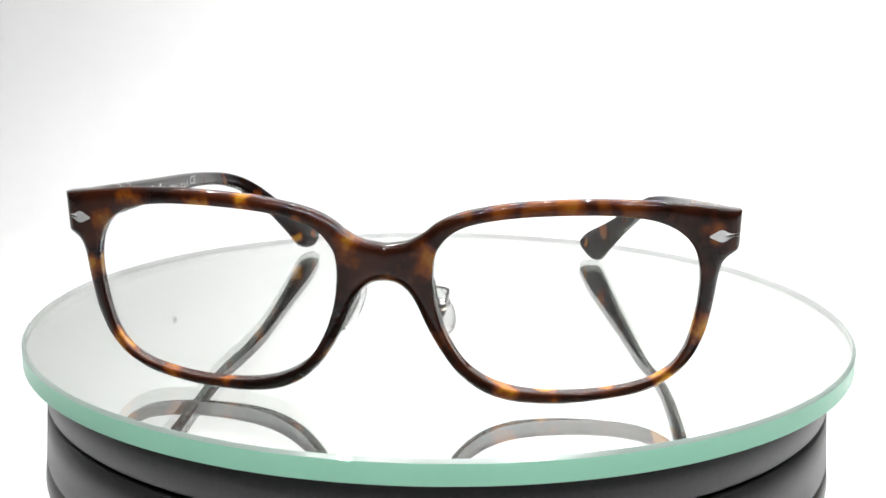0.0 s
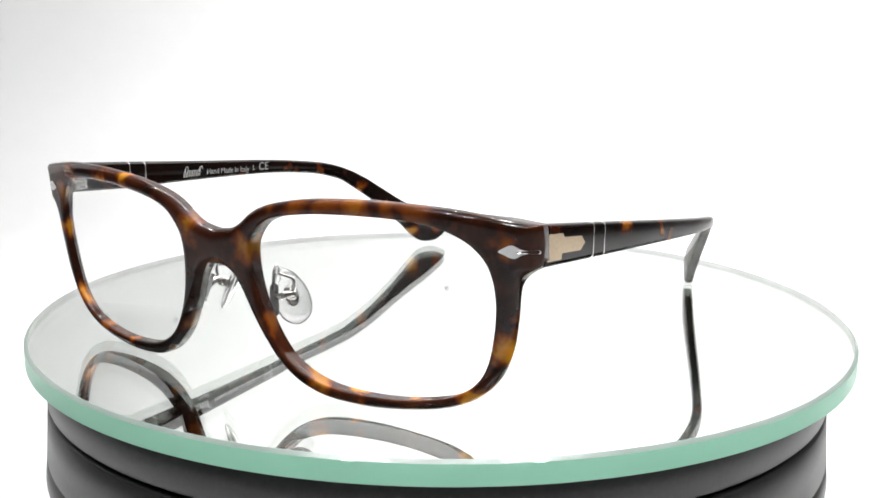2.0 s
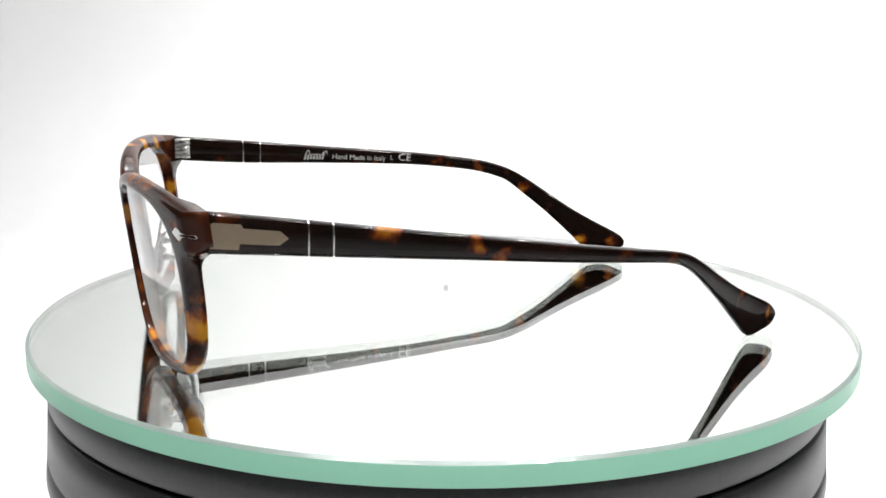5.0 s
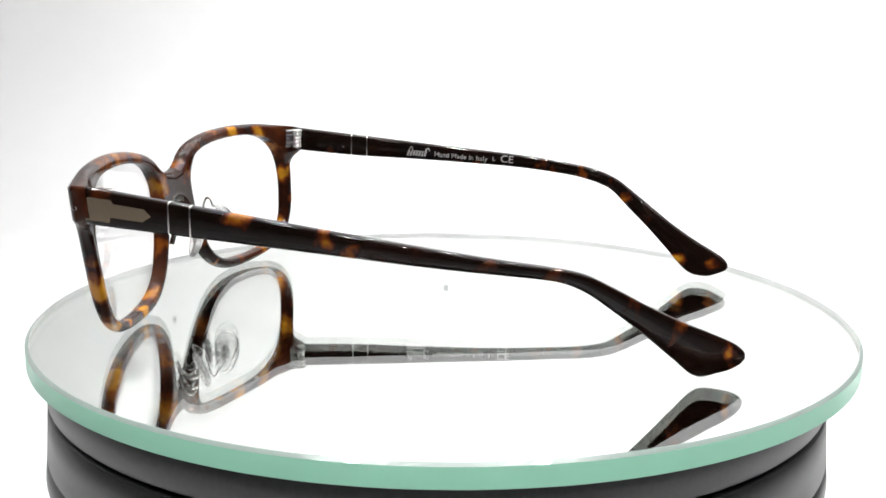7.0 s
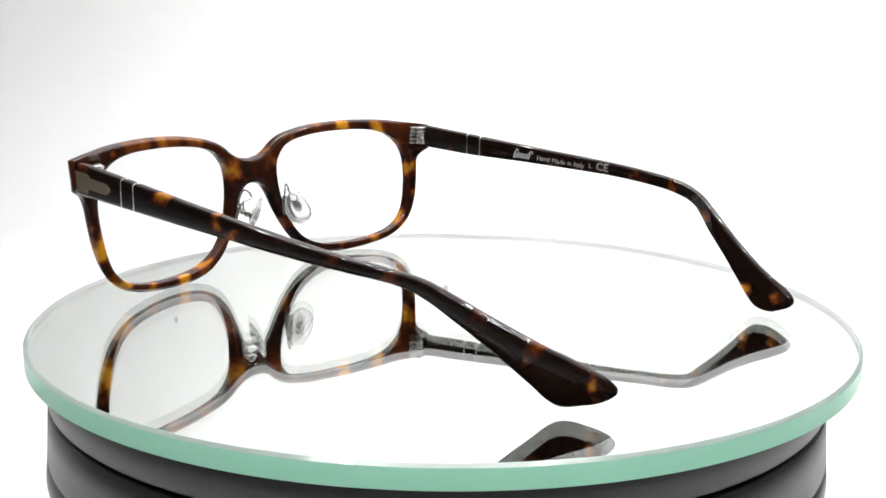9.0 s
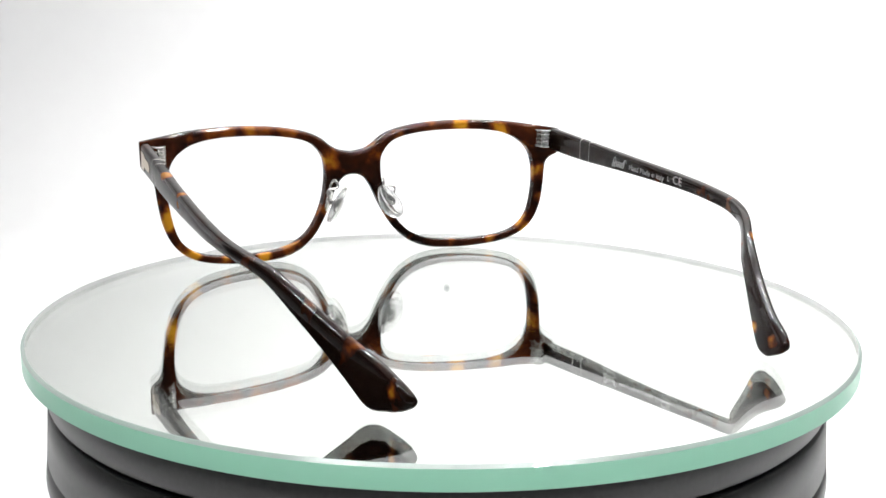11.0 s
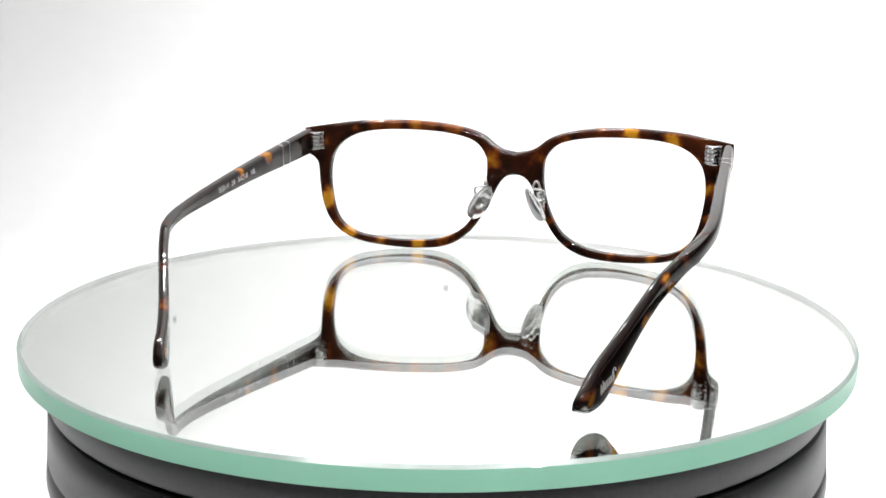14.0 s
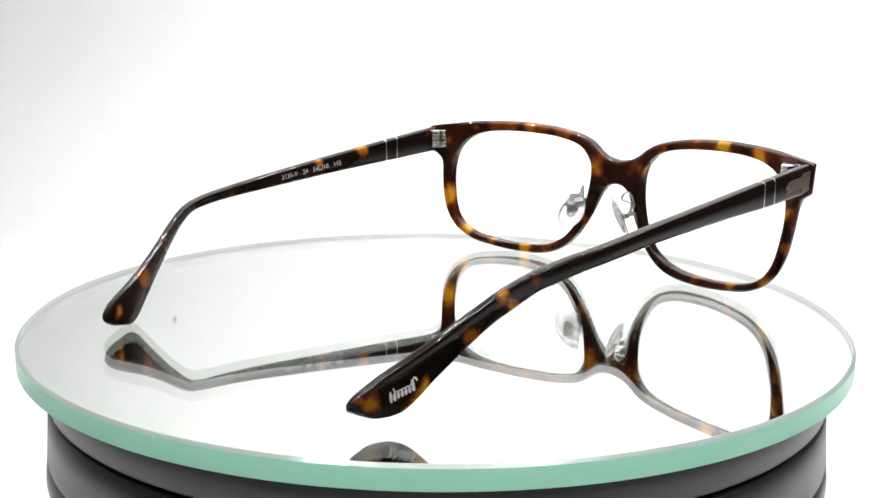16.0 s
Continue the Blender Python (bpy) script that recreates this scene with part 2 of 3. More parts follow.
OPENING = [(9.6, 29), (10.8, 33.6), (15, 37.6), (23.5, 39.7), (35.5, 40.5), (47.5, 40.2), (55.6, 38.3), (60.8, 34.2), (62.8, 28),
           (62.4, 19.5), (60.1, 11), (55.1, 6), (46.6, 3.6), (35.6, 2.9), (25, 4.0), (17.4, 7.8), (12.9, 14), (10.3, 21.5)]
UPPER = [(0, 34.1), (4.5, 34.9), (7.7, 36.6), (10.2, 38.6), (13.7, 40.4), (18.7, 41.8), (27, 43.1), (38, 43.7), (46, 43.6), (55.2, 43.1), (63.3, 42), (70.7, 40.9)]
LOWER = [(70.8, 34), (70.2, 32.6), (67.9, 30.8), (66.8, 28), (66.1, 22), (64.9, 15.5), (62.5, 9.8), (58.6, 5.5), (53, 2.6), (46.1, 1.1), (37, 0.2),
         (28.9, 0.4), (23.4, 1.4), (18.7, 3.5), (14.6, 7), (11.6, 11.1), (8.7, 16.3), (6.3, 21.7), (4.3, 24.8), (2.1, 26.2), (0, 26.5)]
FACE = 2.05                      # from the front's middle surface to its face
HEART = np.array((36.0, 27.0))


def front_frame(parent):
    inner = spline(OPENING, 12, True)
    ia = np.unwrap(np.arctan2(*(inner - HEART).T[::-1]))
    ir = np.linalg.norm(inner - HEART, axis=1)
    order = np.argsort(ia % (2 * math.pi))
    ia, ir = (ia % (2 * math.pi))[order], ir[order]
    up, low = spline(UPPER, 8), spline(LOWER, 6)
    side = [np.array((70.75 + 0.1 * math.sin(math.pi * u), 40.9 - 6.9 * u)) for u in np.linspace(0, 1, 8)[1:-1]]
    centre = [np.array((0, 26.5 + u)) for u in (0.12, 0.45, 1.0, 1.7, 3.0, 4.6, 5.9, 6.6, 7.15, 7.48)]
    outer = [*up, *side, *low, *centre]
    n_edge = len(up) + len(side) + len(low)
    rim_line = np.array([*up, *side, *low])
    hole = np.vstack([inner, inner[:1]])

    def gap(q, line):
        a, d = line[:-1], line[1:] - line[:-1]
        u = np.clip(((q - a) * d).sum(1) / np.maximum((d * d).sum(1), 1e-12), 0, 1)
        return np.linalg.norm(q - a - u[:, None] * d, axis=1).min()

    def fall(t, r):
        return r - math.sqrt(max(r * r - (r - min(t, r)) ** 2, 0.0))

    def shoulder(s, z):
        """The end piece rolls back towards the arm."""
        return fall(max(70.85 - s, 0.0), 3.2) * min(max((z - 30.5) / 2.5, 0), 1) if s > 66 else 0.0

    shares = (0, 0.016, 0.06, 0.15, 0.26, 0.38, 0.5, 0.62, 0.75, 0.87, 0.95, 0.985, 1)
    cols = len(shares) - 1
    bm = bmesh.new()
    for sgn in (1, -1):
        grid = []
        for o in outer:
            d = o - HEART
            a = math.atan2(d[1], d[0]) % (2 * math.pi)
            rr = np.interp(a, ia, ir, period=2 * math.pi)
            i = HEART + d / np.linalg.norm(d) * rr
            line = []
            for k, f in enumerate(shares):
                q = o + (i - o) * f
                s, z = q
                to = 0.0 if (k == 0 and abs(o[0]) > 1e-6) else gap(q, rim_line)
                ti = 0.0 if k == cols else gap(q, hole)
                x = MID + sgn * s
                y = depth(x, z)
                fat = 0.9 * min(max((s - 60) / 5, 0), 1) * min(max((z - 29) / 4, 0), 1)
                yf = y - FACE + max(fall(to, 2.0), shoulder(s, z)) + fall(ti, 0.7)
                nasal = 0.9 * min(max((34 - s) / 22, 0), 1)
                yb = y + 1.9 + nasal + fat - (1 - fat / 0.9) * fall(to, 1.6) - fall(ti, 0.5)
                line.append((bm.verts.new((x * MM, yf * MM, z * MM)), bm.verts.new((x * MM, yb * MM, z * MM))))
            grid.append(line)
        n = len(grid)
        for j in range(n):
            a, b = grid[j], grid[(j + 1) % n]
            for k in range(cols):
                bm.faces.new((a[k][0], a[k + 1][0], b[k + 1][0], b[k][0]))
                bm.faces.new((a[k][1], b[k][1], b[k + 1][1], a[k + 1][1]))
            bm.faces.new((a[cols][0], a[cols][1], b[cols][1], b[cols][0]))
            if j < n_edge - 1:
                bm.faces.new((a[0][0], b[0][0], b[0][1], a[0][1]))
    bmesh.ops.remove_doubles(bm, verts=bm.verts, dist=2e-6)
    spots = [(48, 42, 4.2, 0.5), (42, 42, 3.6, 0.6), (35, 42, 4.0, 0.72), (29, 42.5, 3.6, 0.55), (22, 41.5, 3.6, 0.62), (64, 37, 2.6, 0.6), (55, 41, 2, 0.5), (8, 31.5, 3.6, 0.85), (3, 28, 2, 0.6), (63.6, 16, 3.4, 1.05), (57, 5, 3.8, 1.05),
             (32, 1.8, 2.4, 1), (23, 3.5, 2.6, 0.7), (16, 40, 2, 0.55), (11, 14, 2.4, 0.5), (45, 2.4, 2.2, 0.6), (65.4, 23, 2, 0.5),
             (-8.8, 33, 3.2, 0.8), (-17, 38.5, 2.2, 0.7), (-29, 41, 2.2, 0.8), (-38.5, 41.5, 2.8, 1), (-53.5, 40.5, 2.8, 1), (-61, 35, 2.2, 0.6), (-65, 26, 3, 1),
             (-60.5, 6.5, 3.4, 1), (-48, 3, 2.5, 0.6), (-34, 2, 2.4, 0.5), (-12, 12, 2.4, 0.5), (-21, 3.5, 2, 0.6), (-66, 17, 2.2, 0.6)]
    acetate = tortoise("front_acetate", [(x, depth(x, z), z, r, 0.84 * k) for x, z, r, k in spots], 0.04)
    ob = part("front_frame", bm, acetate, parent, "tortoiseshell acetate front with two rims and a bridge")
    # metal diamonds set into the end pieces
    for sgn in (1, -1):
        shape = [(-3.0, 0), (-1.9, 0.75), (-0.8, 1.3), (0.1, 1.15), (1.0, 0.65), (2.2, 0.4), (3.5, 0.35), (3.5, -0.35), (2.2, -0.15), (1.1, -0.55), (0.1, -1.15), (-0.8, -1.1), (-1.9, -0.6)]
        ring = [(67.0 + a, 35.9 + b) for a, b in spline(shape, 3, True)]
        bmi = bmesh.new()
        layers = []
        for lift in (0.3, -0.1):
            layers.append([bmi.verts.new(((MID + sgn * a) * MM, (depth(MID + sgn * a, b) - FACE + shoulder(a, b) + lift) * MM, b * MM)) for a, b in ring])
            mid_y = depth(MID + sgn * 67.0, 35.9) - FACE + shoulder(67.0, 35.9) + lift
            hub = bmi.verts.new(((MID + sgn * 67.0) * MM, mid_y * MM, 35.9 * MM))
            for k in range(len(ring)):
                bmi.faces.new((layers[-1][k], layers[-1][(k + 1) % len(ring)], hub))
        for k in range(len(ring)):
            l = (k + 1) % len(ring)
            bmi.faces.new((layers[0][k], layers[0][l], layers[1][l], layers[1][k]))
        part("inlay", bmi, INLAY, ob, "polished metal diamond inlay", smooth=False)
    return ob


def demo_lens(parent, sgn):
    rim = spline(OPENING, 6, True)
    c = rim.mean(0)
    bm = bmesh.new()
    rings = []
    for f in (1.03, 0.85, 0.65, 0.4, 0.18):
        ring = []
        for q in rim:
            s, z = c + (q - c) * f
            x = MID + sgn * s
            y = depth(x, z) - 0.4
            ring.append((bm.verts.new((x * MM, (y - 0.55) * MM, z * MM)), bm.verts.new((x * MM, (y + 0.55) * MM, z * MM))))
        rings.append(ring)
    n = len(rim)
    for a, b in zip(rings, rings[1:]):
        for k in range(n):
            l = (k + 1) % n
            bm.faces.new((a[k][0], a[l][0], b[l][0], b[k][0]))
            bm.faces.new((a[k][1], b[k][1], b[l][1], a[l][1]))
    bm.faces.new([v[0] for v in rings[-1]])
    bm.faces.new([v[1] for v in rings[-1]])
    for k in range(n):
        l = (k + 1) % n
        bm.faces.new((rings[0][k][0], rings[0][k][1], rings[0][l][1], rings[0][l][0]))
    ring0 = {v for pair in rings[0] for v in pair}
    for ed in bm.edges:
        if ed.verts[0] in ring0 and ed.verts[1] in ring0:
            ed.smooth = False
    ob = part("lens", bm, LENS, parent, "clear thin demo lens")
    ob.visible_shadow = False
    return ob


# an arm's side view: y and z of its upper edge, y and z of its lower edge; and its plan: y, x of the outer face
ARM_R = [(-2.6, 40.75, -2.6, 32.35), (18, 38.1, 18, 30.8), (45, 34.5, 45, 28.8), (73, 30.7, 73, 26.5), (90, 28.4, 90, 25.2), (99, 27.1, 97, 24.5), (106, 25.4, 102.5, 23.4),
         (112, 22.2, 107.5, 20.8), (119, 17.8, 113, 16.4), (127, 13.2, 119, 11.2), (133.5, 10.1, 125.5, 5.0), (138.5, 7.7, 131, 0.25), (140.8, 6.1, 136.6, 0.75), (141.9, 4.7, 139.4, 1.6), (142.0, 3.5, 141.2, 2.6)]
PLAN_R = [(-2.6, 70.05), (18, 70.2), (45, 70.3), (73, 69.4), (90, 67.8), (100, 65.3), (106, 62.6), (112, 59.5), (119, 55.5), (127, 51), (134, 47.5), (139, 45.5), (143, 43.4)]
ARM_L = [(-2.6, 41.0, -2.6, 33.5), (19, 39.1, 19, 32.1), (45, 36.7, 45, 31.3), (73, 34.2, 73, 30.0), (90, 32.2, 90, 28.3), (100, 30.6, 97, 27.2), (107, 28.3, 102, 25.9),
         (112, 25.4, 106.3, 24.1), (118, 21.2, 111.8, 19.5), (125, 16.3, 118, 14.1), (132, 12.1, 124, 8.3), (138, 8.9, 130.5, 2.0), (141.2, 7.0, 135.8, 1.0), (142.6, 5.5, 139.2, 2.0), (142.9, 4.3, 142.0, 3.3)]
PLAN_L = [(-2.6, -71.2), (19, -71.3), (45, -71.6), (73, -72), (90, -71.5), (100, -69.5), (107, -66.6), (113, -63), (120, -59.5), (128, -55.8), (135, -53), (140, -51.8), (144, -50.4)]
PLANS = {1: spline(PLAN_R, 6), -1: spline(PLAN_L, 6)}


def plan(sgn, y):
    return float(np.interp(y, PLANS[sgn][:, 0], PLANS[sgn][:, 1]))


def lean(sgn, y):
    """How far the lower edge of the left tip is turned inwards."""
    return 0.0 if sgn > 0 else 1.4 * min(max((y - 103) / 10, 0.0), 1.0)


def section(row, sgn, thick, grow=0.0, slim=0.0):
    """A rounded bar's outline between the upper and lower edge of an arm."""
    yt, zt, yb, zb = row[:4]
    top, bot = np.array((yt, zt)), np.array((yb, zb))
    d = top - bot
    h = np.linalg.norm(d)
    d = d / h
    r = min(1.0, 0.3 * h)
    pts = []
    for sx, shift in ((1, sgn * (grow - slim)), (-1, -sgn * (thick + grow - slim))):
        ends = [(h + grow, -1), (-grow, 1)] if sx == 1 else [(-grow, 1), (h + grow, -1)]
        for n, (e, inw) in enumerate(ends):
            for k in range(4):
                a = math.pi / 2 * k / 3
                first = (n == 0)
                u, w = (math.sin(a), math.cos(a)) if first else (math.cos(a), math.sin(a))
                pe = e + inw * r * (1 - (w if first else w))
                q = bot + d * pe
                px = plan(sgn, q[0]) + shift - sgn * sx * r * (1 - u) - sgn * lean(sgn, q[0]) * (1 - pe / h)
                pts.append((px * MM, q[0] * MM, q[1] * MM))
    return pts


def loft(rings):
    bm = bmesh.new()
    vs = [[bm.verts.new(p) for p in ring] for ring in rings]
    n = len(vs[0])
    for a, b in zip(vs, vs[1:]):
        for k in range(n):
            bm.faces.new((a[k], a[(k + 1) % n], b[(k + 1) % n], b[k]))
    bm.faces.new(vs[0][::-1])
    bm.faces.new(vs[-1])
    return bm


def at_y(rows, y):
    a = np.array(rows)
    return [y, np.interp(y, a[:, 0], a[:, 1]), y, np.interp(y, a[:, 2], a[:, 3]), plan(1 if rows is ARM_R else -1, y)]


def script_mark(m, length, height):
    """Plain slanted loops in place of a script logo: a tall first stroke, small loops and a tall last one."""
    pts = []
    for k in range(120):
        u = k / 119
        tall = 1.0 if u < 0.22 else (0.52 if u < 0.84 else 0.9)
        a = 2 * math.pi * (1.2 + 7 * u)
        y = height * (0.5 * tall * (1 + math.cos(a)) - 0.5 + (0.08 if u > 0.22 else 0))
        pts.append(m @ Vector((length * (0.06 + 0.88 * u) + 0.055 * length * math.sin(a) + 0.25 * y, y, 0)))
    return tube(pts, 0.16 * MM, 6)


def pressed(ob, sgn, inside, lift=0.03):
    """Lay a print's vertices onto the arm's curved face."""
    off = -sgn * (3.0 + lift) if inside else sgn * lift
    for v in ob.data.vertices:
        v.co.x = (plan(sgn, v.co.y / MM) + off - sgn * 0.5 * lean(sgn, v.co.y / MM)) * MM
    return ob


def lettering(name, text, size, width, m, parent, label):
    cu = bpy.data.curves.new(name, "FONT")
    cu.body, cu.size, cu.extrude = text, size, 0.015 * MM
    cu.align_y = "CENTER"
    tmp = new(name, cu)
    bpy.context.view_layer.update()
    me = bpy.data.meshes.new_from_object(tmp.evaluated_get(bpy.context.evaluated_depsgraph_get()))
    bpy.data.objects.remove(tmp)
    me.materials.clear()
    me.materials.append(INK)
    reach = max(v.co.x for v in me.vertices) - min(v.co.x for v in me.vertices)
    me.transform(m @ Matrix.Diagonal((width / reach, 1, 1, 1)))
    ob = new(name, me)
    ob.parent = parent
    tagged(ob, label)
    return ob


def on_face(rows, sgn, thick, y, frac, inside, toward):
    """A pose on an arm's face at y: reading along toward (+1: to the tip), up, out of the face. frac: height on the face from its lower edge."""
    a, b = at_y(rows, y), at_y(rows, y + 2 * toward)
    off = -sgn * (thick + 0.02) if inside else sgn * 0.02
    pt = lambda r: Vector(((r[4] + off), r[0], r[3] + frac * (r[1] - r[3])))
    p, q = pt(a), pt(b)
    ex = (q - p).normalized()
    out = Vector((-sgn if inside else sgn, 0, 0))
    ey = out.cross(ex).normalized()
    ez = ex.cross(ey)
    m = Matrix((ex, ey, ez)).transposed().to_4x4()
    return Matrix.Translation(p * MM) @ m


def temple(parent, sgn, rows, bands, spots):
    thick = 3.0
    dense = spline(rows, 8)
    last = len(dense) - 1
    bm = loft([section(r, sgn, thick - 0.35 * min(max((r[0] - 95) / 15, 0.0), 1.0), 0.0, 1.0 * max(0.0, 1 - (last - k) / 9) ** 2) for k, r in enumerate(dense)])
    ob = part("temple", bm, tortoise("arm_acetate", spots, -0.105), parent, "tortoiseshell acetate arm that bends down to a paddle tip")
    for y in bands:
        part("band", loft([section(at_y(rows, yy), sgn, thick, 0.05) for yy in (y - 0.17, y + 0.17)]), STEEL, ob, "thin inlaid metal band")
    # arrow emblem on the outer face
    m = on_face(rows, sgn, thick, -2.5, 0.47, False, 1)
    shape = [(0, -2.1), (0.5, -2.7), (6.0, -2.6), (6.1, -1.4), (13.8, -1.3), (15.6, 0.2), (13.8, 1.6), (6.6, 1.7), (6.0, 2.5), (0.6, 2.5), (0, 2.0)]
    if sgn < 0:
        shape = [(a, -b) for a, b in shape[::-1]]
    shape = [(a * MM, b * MM) for a, b in shape]
    part("emblem", prism(shape, m, 0.08 * MM), BRONZE, ob, "flat bronze arrow emblem", smooth=False)
    # hinge knuckles behind the end piece
    hx, hz = sgn * 65.4, (at_y(rows, 0)[1] + at_y(rows, 0)[3]) / 2 + 0.6
    for k in range(5):
        z = hz - 2.4 + k * 1.2
        dp = 1.5 + 0.5 * (k % 2)
        box((5.0 * MM, dp * MM, 0.92 * MM), (hx * MM, (-2.7 + dp / 2) * MM, z * MM), STEEL, "hinge_leaf", ob, 0.2 * MM)
    for k in range(5):
        z = hz - 2.4 + k * 1.2
        bmk = lathe([(0, (z - 0.5) * MM), (1.6 * MM, (z - 0.5) * MM), (1.8 * MM, (z - 0.38) * MM), (1.8 * MM, (z + 0.38) * MM), (1.6 * MM, (z + 0.5) * MM), (0, (z + 0.5) * MM)], 20, (hx * MM, 0.4 * MM))
        part("knuckle", bmk, STEEL, ob)
    return ob


def nose_pad(parent, sgn):
    c = Vector((MID + sgn * 8.9, -3.6, 18.2))
    long_axis = Vector((sgn * 0.46, -0.05, -0.88)).normalized()
    out = Vector((-sgn * 0.72, 0.70, -0.32))
    out = (out - long_axis * out.dot(long_axis)).normalized()
    wide = long_axis.cross(out)
    bm = bmesh.new()
    bmesh.ops.create_uvsphere(bm, u_segments=28, v_segments=16, radius=1.0)
    for v in bm.verts:
        x, y, z = v.co
        w = 3.9 + 0.7 * x
        p = c + long_axis * (6.4 * x) + wide * (w * y) + out * (1.1 * z - 0.35 * (x * x + y * y))
        v.co = p * MM
    pad = part("nose_pad", bm, SILICONE, parent, "clear silicone nose pad")
    stud = c - out * 0.9
    spot = lambda x, y, z: Vector((MID + sgn * x, y, z))
    # a flat plate let into the rim's back, with a wire loop on top and a barrel towards the pad
    low, high = spot(10.9, -11.2, 15.6), spot(9.4, -9.6, 22.2)
    along = (high - low).normalized()
    across = (out - along * out.dot(along)).normalized()
    flat = along.cross(across)
    m = Matrix((along, flat, across)).transposed().to_4x4()
    m.translation = low * MM
    length = (high - low).length
    outline = [(length / 2 + (length / 2) * math.copysign(abs(math.cos(a)) ** 0.35, math.cos(a)), 0.95 * math.copysign(abs(math.sin(a)) ** 0.5, math.sin(a))) for a in np.linspace(0, 2 * math.pi, 25)[:-1]]
    plate = part("pad_plate", prism([(a * MM, b * MM) for a, b in outline], m, 0.8 * MM), STEEL, parent, "small metal plate that carries a nose pad", smooth=False)
    back = stud - out * 3.0
    loop = [spot(9.9, -10.2, 21.0), spot(9.5, -9.8, 23.2), spot(9.1, -9.1, 25.0), spot(8.6, -8.0, 25.8), spot(8.2, -6.9, 25.3), spot(8.0, -6.2, 23.6), back + Vector((0, 0.4, 3.2)), back + Vector((0, 0.3, 1.2)), back + out * 0.6]
    part("pad_arm", tube([Vector(p) * MM for p in spline([tuple(p) for p in loop], 8)], 0.36 * MM, 8), STEEL, parent, "bent metal wire that holds a nose pad")
    part("barrel", tube([(low.lerp(high, 0.62) + across * 0.5) * MM, back * MM, (stud - out * 0.3) * MM], 0.85 * MM, 14), STEEL, plate, "short metal pin between plate and pad")
    stud_bm = bmesh.new()
    bmesh.ops.create_uvsphere(stud_bm, u_segments=18, v_segments=12, radius=1.0)
    for v in stud_bm.verts:
        p = stud + long_axis * (2.5 * v.co.x) + wide * (1.7 * v.co.y) + out * (0.75 * v.co.z)
        v.co = p * MM
    part("pad_stud", stud_bm, STEEL, pad, "oval metal stud in the pad")
    knob = bmesh.new()
    bmesh.ops.create_uvsphere(knob, u_segments=14, v_segments=10, radius=1.25 * MM)
    for v in knob.verts:
        v.co += (stud - out * 1.6) * MM
    part("knob", knob, STEEL, pad, "round metal knob behind the stud")


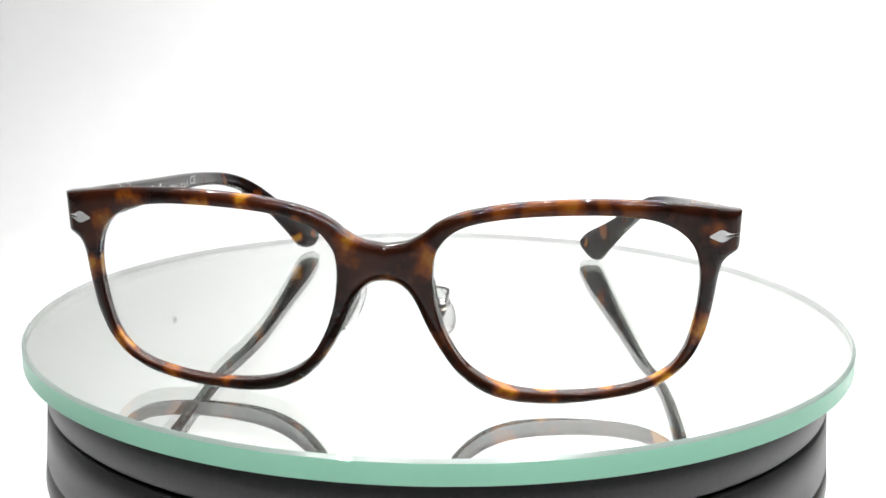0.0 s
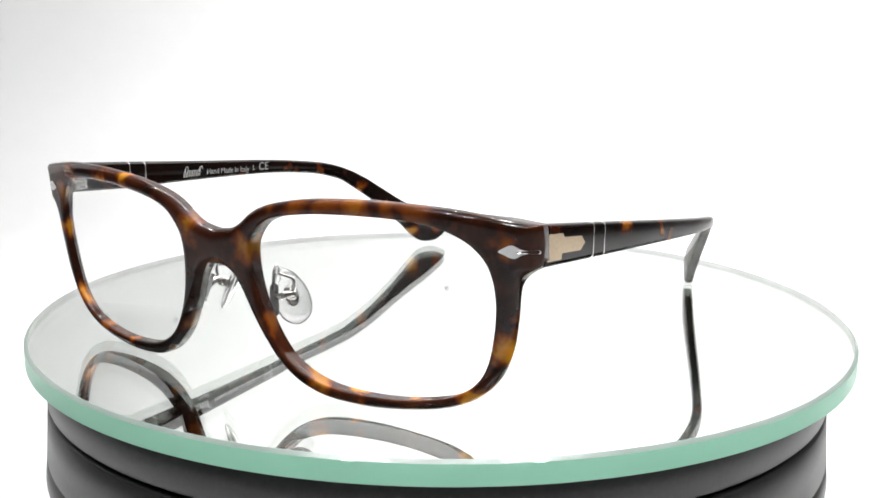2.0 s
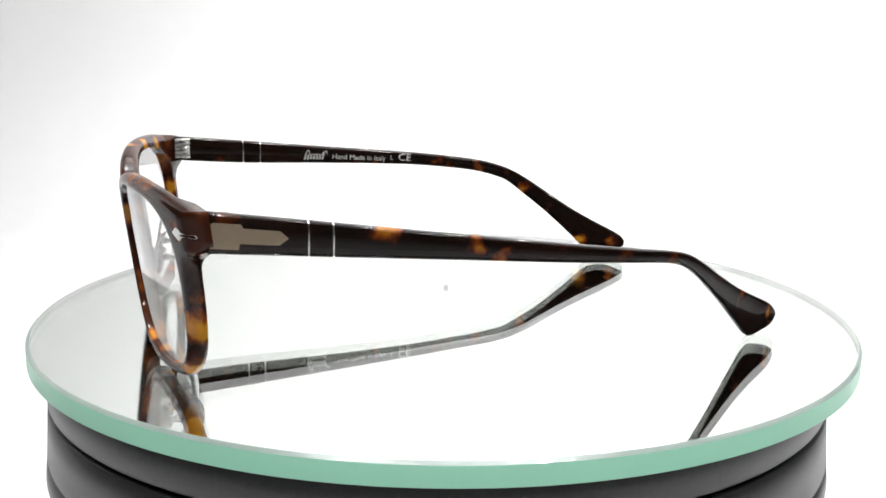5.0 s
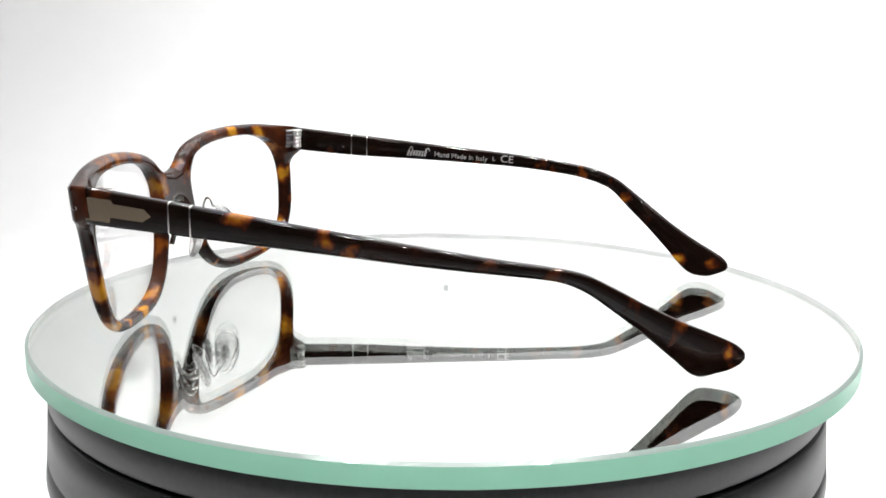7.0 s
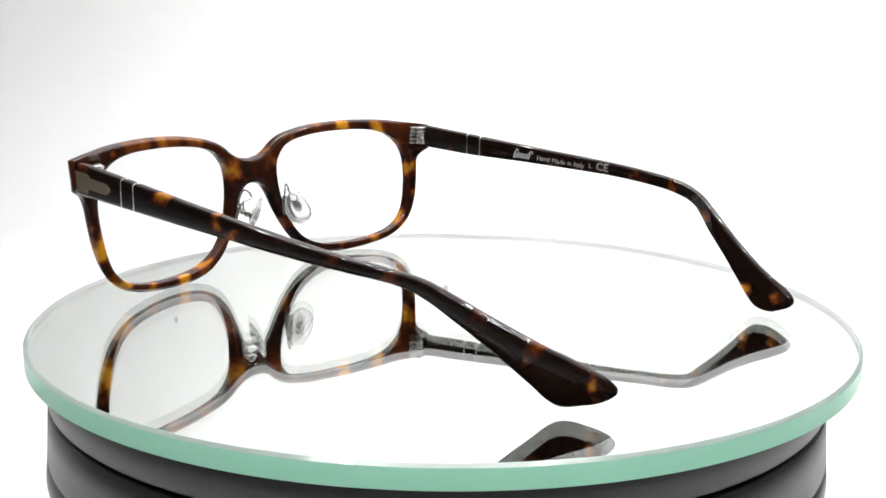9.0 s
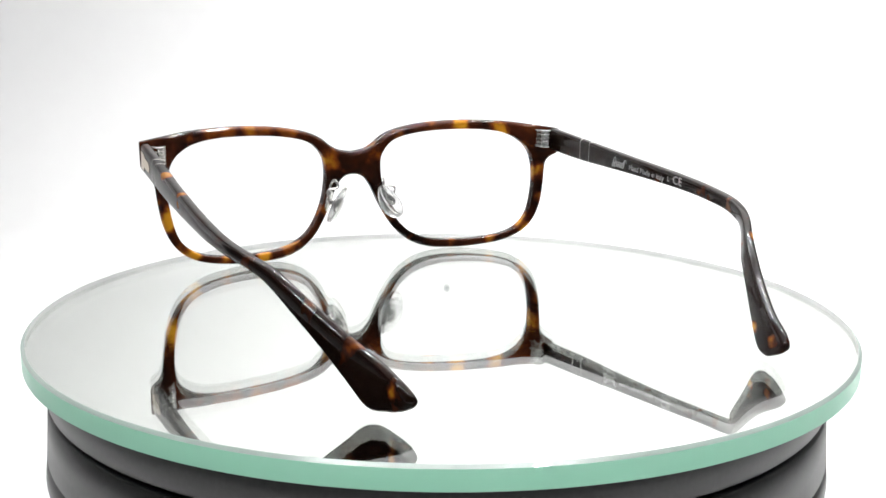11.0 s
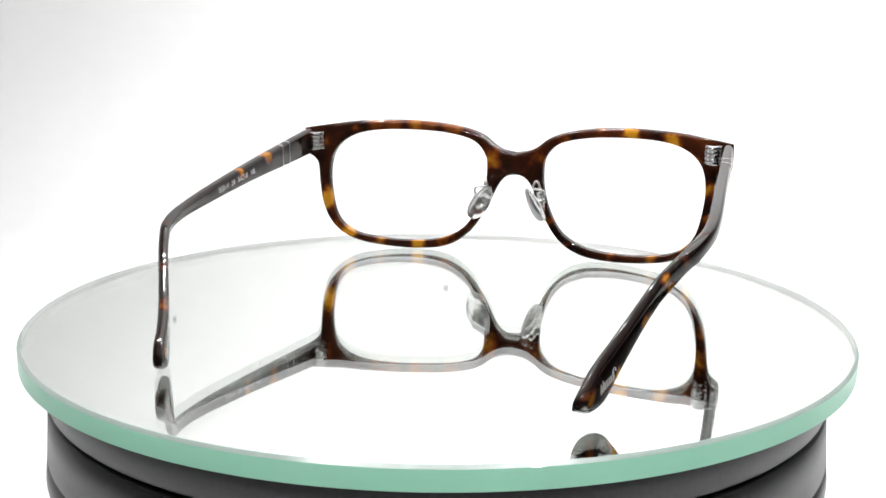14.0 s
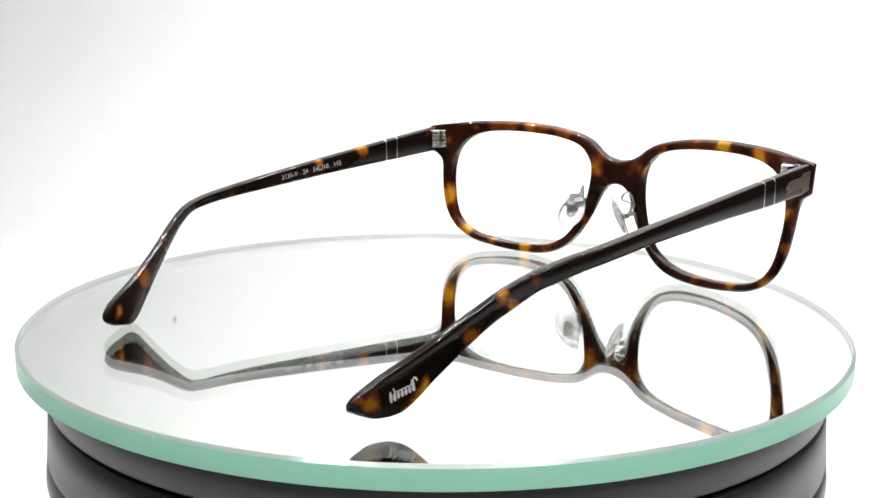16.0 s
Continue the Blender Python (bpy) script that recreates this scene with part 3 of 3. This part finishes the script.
def spectacles():
    e = new("spectacles")
    tagged(e, "tortoiseshell acetate eyeglasses with silver details, standing open on the mirror", "eyeglasses")
    front_frame(e)
    for sgn in (1, -1):
        demo_lens(e, sgn)
        nose_pad(e, sgn)
    mid_of = lambda rows, y, r, s, f=0.5: (at_y(rows, y)[4] + (-1.5 if rows is ARM_R else 1.5), y, at_y(rows, y)[3] + f * (at_y(rows, y)[1] - at_y(rows, y)[3]), r, s)
    sr = [mid_of(ARM_R, y, r, k, f) for y, r, k, f in ((1, 2.2, 0.35, 0.95), (33, 2.8, 0.95, 0.85), (52, 2.4, 0.9, 0.6), (57, 2, 0.7, 0.15), (72, 2, 0.25, 0.3),
                                                        (86, 2.4, 0.4, 0.4), (101, 2.2, 0.42, 0.35), (116, 2.2, 0.4, 0.6), (126, 2.6, 0.6, 0.75), (138.0, 2.3, 0.8, 0.45))]
    sl = [mid_of(ARM_L, y, r, k, f) for y, r, k, f in ((12, 2.6, 0.42, 0.1), (55, 2, 0.4, 0.1), (62, 1.8, 0.35, 0.1), (83, 2.2, 0.55, 0.5),
                                                        (87, 2, 0.5, 0.15), (96, 2, 0.6, 0.2), (106, 1.6, 0.4, 0.7), (111.5, 2.2, 1.05, 0.6), (118, 2.0, 0.75, 0.3), (128, 2.6, 1.0, 0.1), (138.6, 2.3, 0.8, 0.45))]
    r = temple(e, 1, ARM_R, (17, 22), sr)
    l = temple(e, -1, ARM_L, (18.6, 24), sl)
    pressed(part("logo_mark", script_mark(on_face(ARM_L, -1, 3, 37.8, 0.47, True, 1), 7.6 * MM, 3.0 * MM), INK, l, "silver script logo as a plain squiggle"), -1, True)
    pressed(lettering("lettering", "Hand Made in Italy", 2.3 * MM, 17.8 * MM, on_face(ARM_L, -1, 3, 47.1, 0.42, True, 1), l, "fine silver lettering"), -1, True)
    pressed(lettering("lettering", "L", 2.1 * MM, 0.9 * MM, on_face(ARM_L, -1, 3, 66.6, 0.5, True, 1), l, "fine silver letter"), -1, True)
    pressed(lettering("lettering", "CE", 3.3 * MM, 4.2 * MM, on_face(ARM_L, -1, 3, 69.3, 0.55, True, 1), l, "silver conformity mark"), -1, True)
    pressed(lettering("lettering", "3131-V   24   54\u25a118   145", 2.1 * MM, 24.6 * MM, on_face(ARM_R, 1, 3, 66.8, 0.5, True, -1), r, "fine silver size lettering"), 1, True)
    pressed(part("logo_mark", script_mark(on_face(ARM_L, -1, 3, 135.2, 0.5, False, -1), 6.6 * MM, 2.8 * MM), INK, l, "silver script logo as a plain squiggle"), -1, False, 0.32)
    return e


SPECS = spectacles()


# ---- motion of the turntable ----
# the motor runs a little unevenly at first: degrees by which it leads, every half second
LEAD = [0.40, 0.45, 0.50, 0.60, 0.75, 0.65, 0.45, 0.20]


def motions():
    turn, place = [], []
    for k in range(33):
        t = 0.5 * k
        a = -(RATE * t - 0.0057 * (t - 8) ** 2) - (LEAD[k] if k < len(LEAD) else 0.0)
        spin = pose(0, 0, TOP, 0, 0, a)
        turn.append((t, spin))
        place.append((t, spin @ pose(-0.008672, -0.063076, 0.0, 0, 0, -5.858)))
    walk(DISC_THING, turn)
    walk(SPECS, place)


motions()
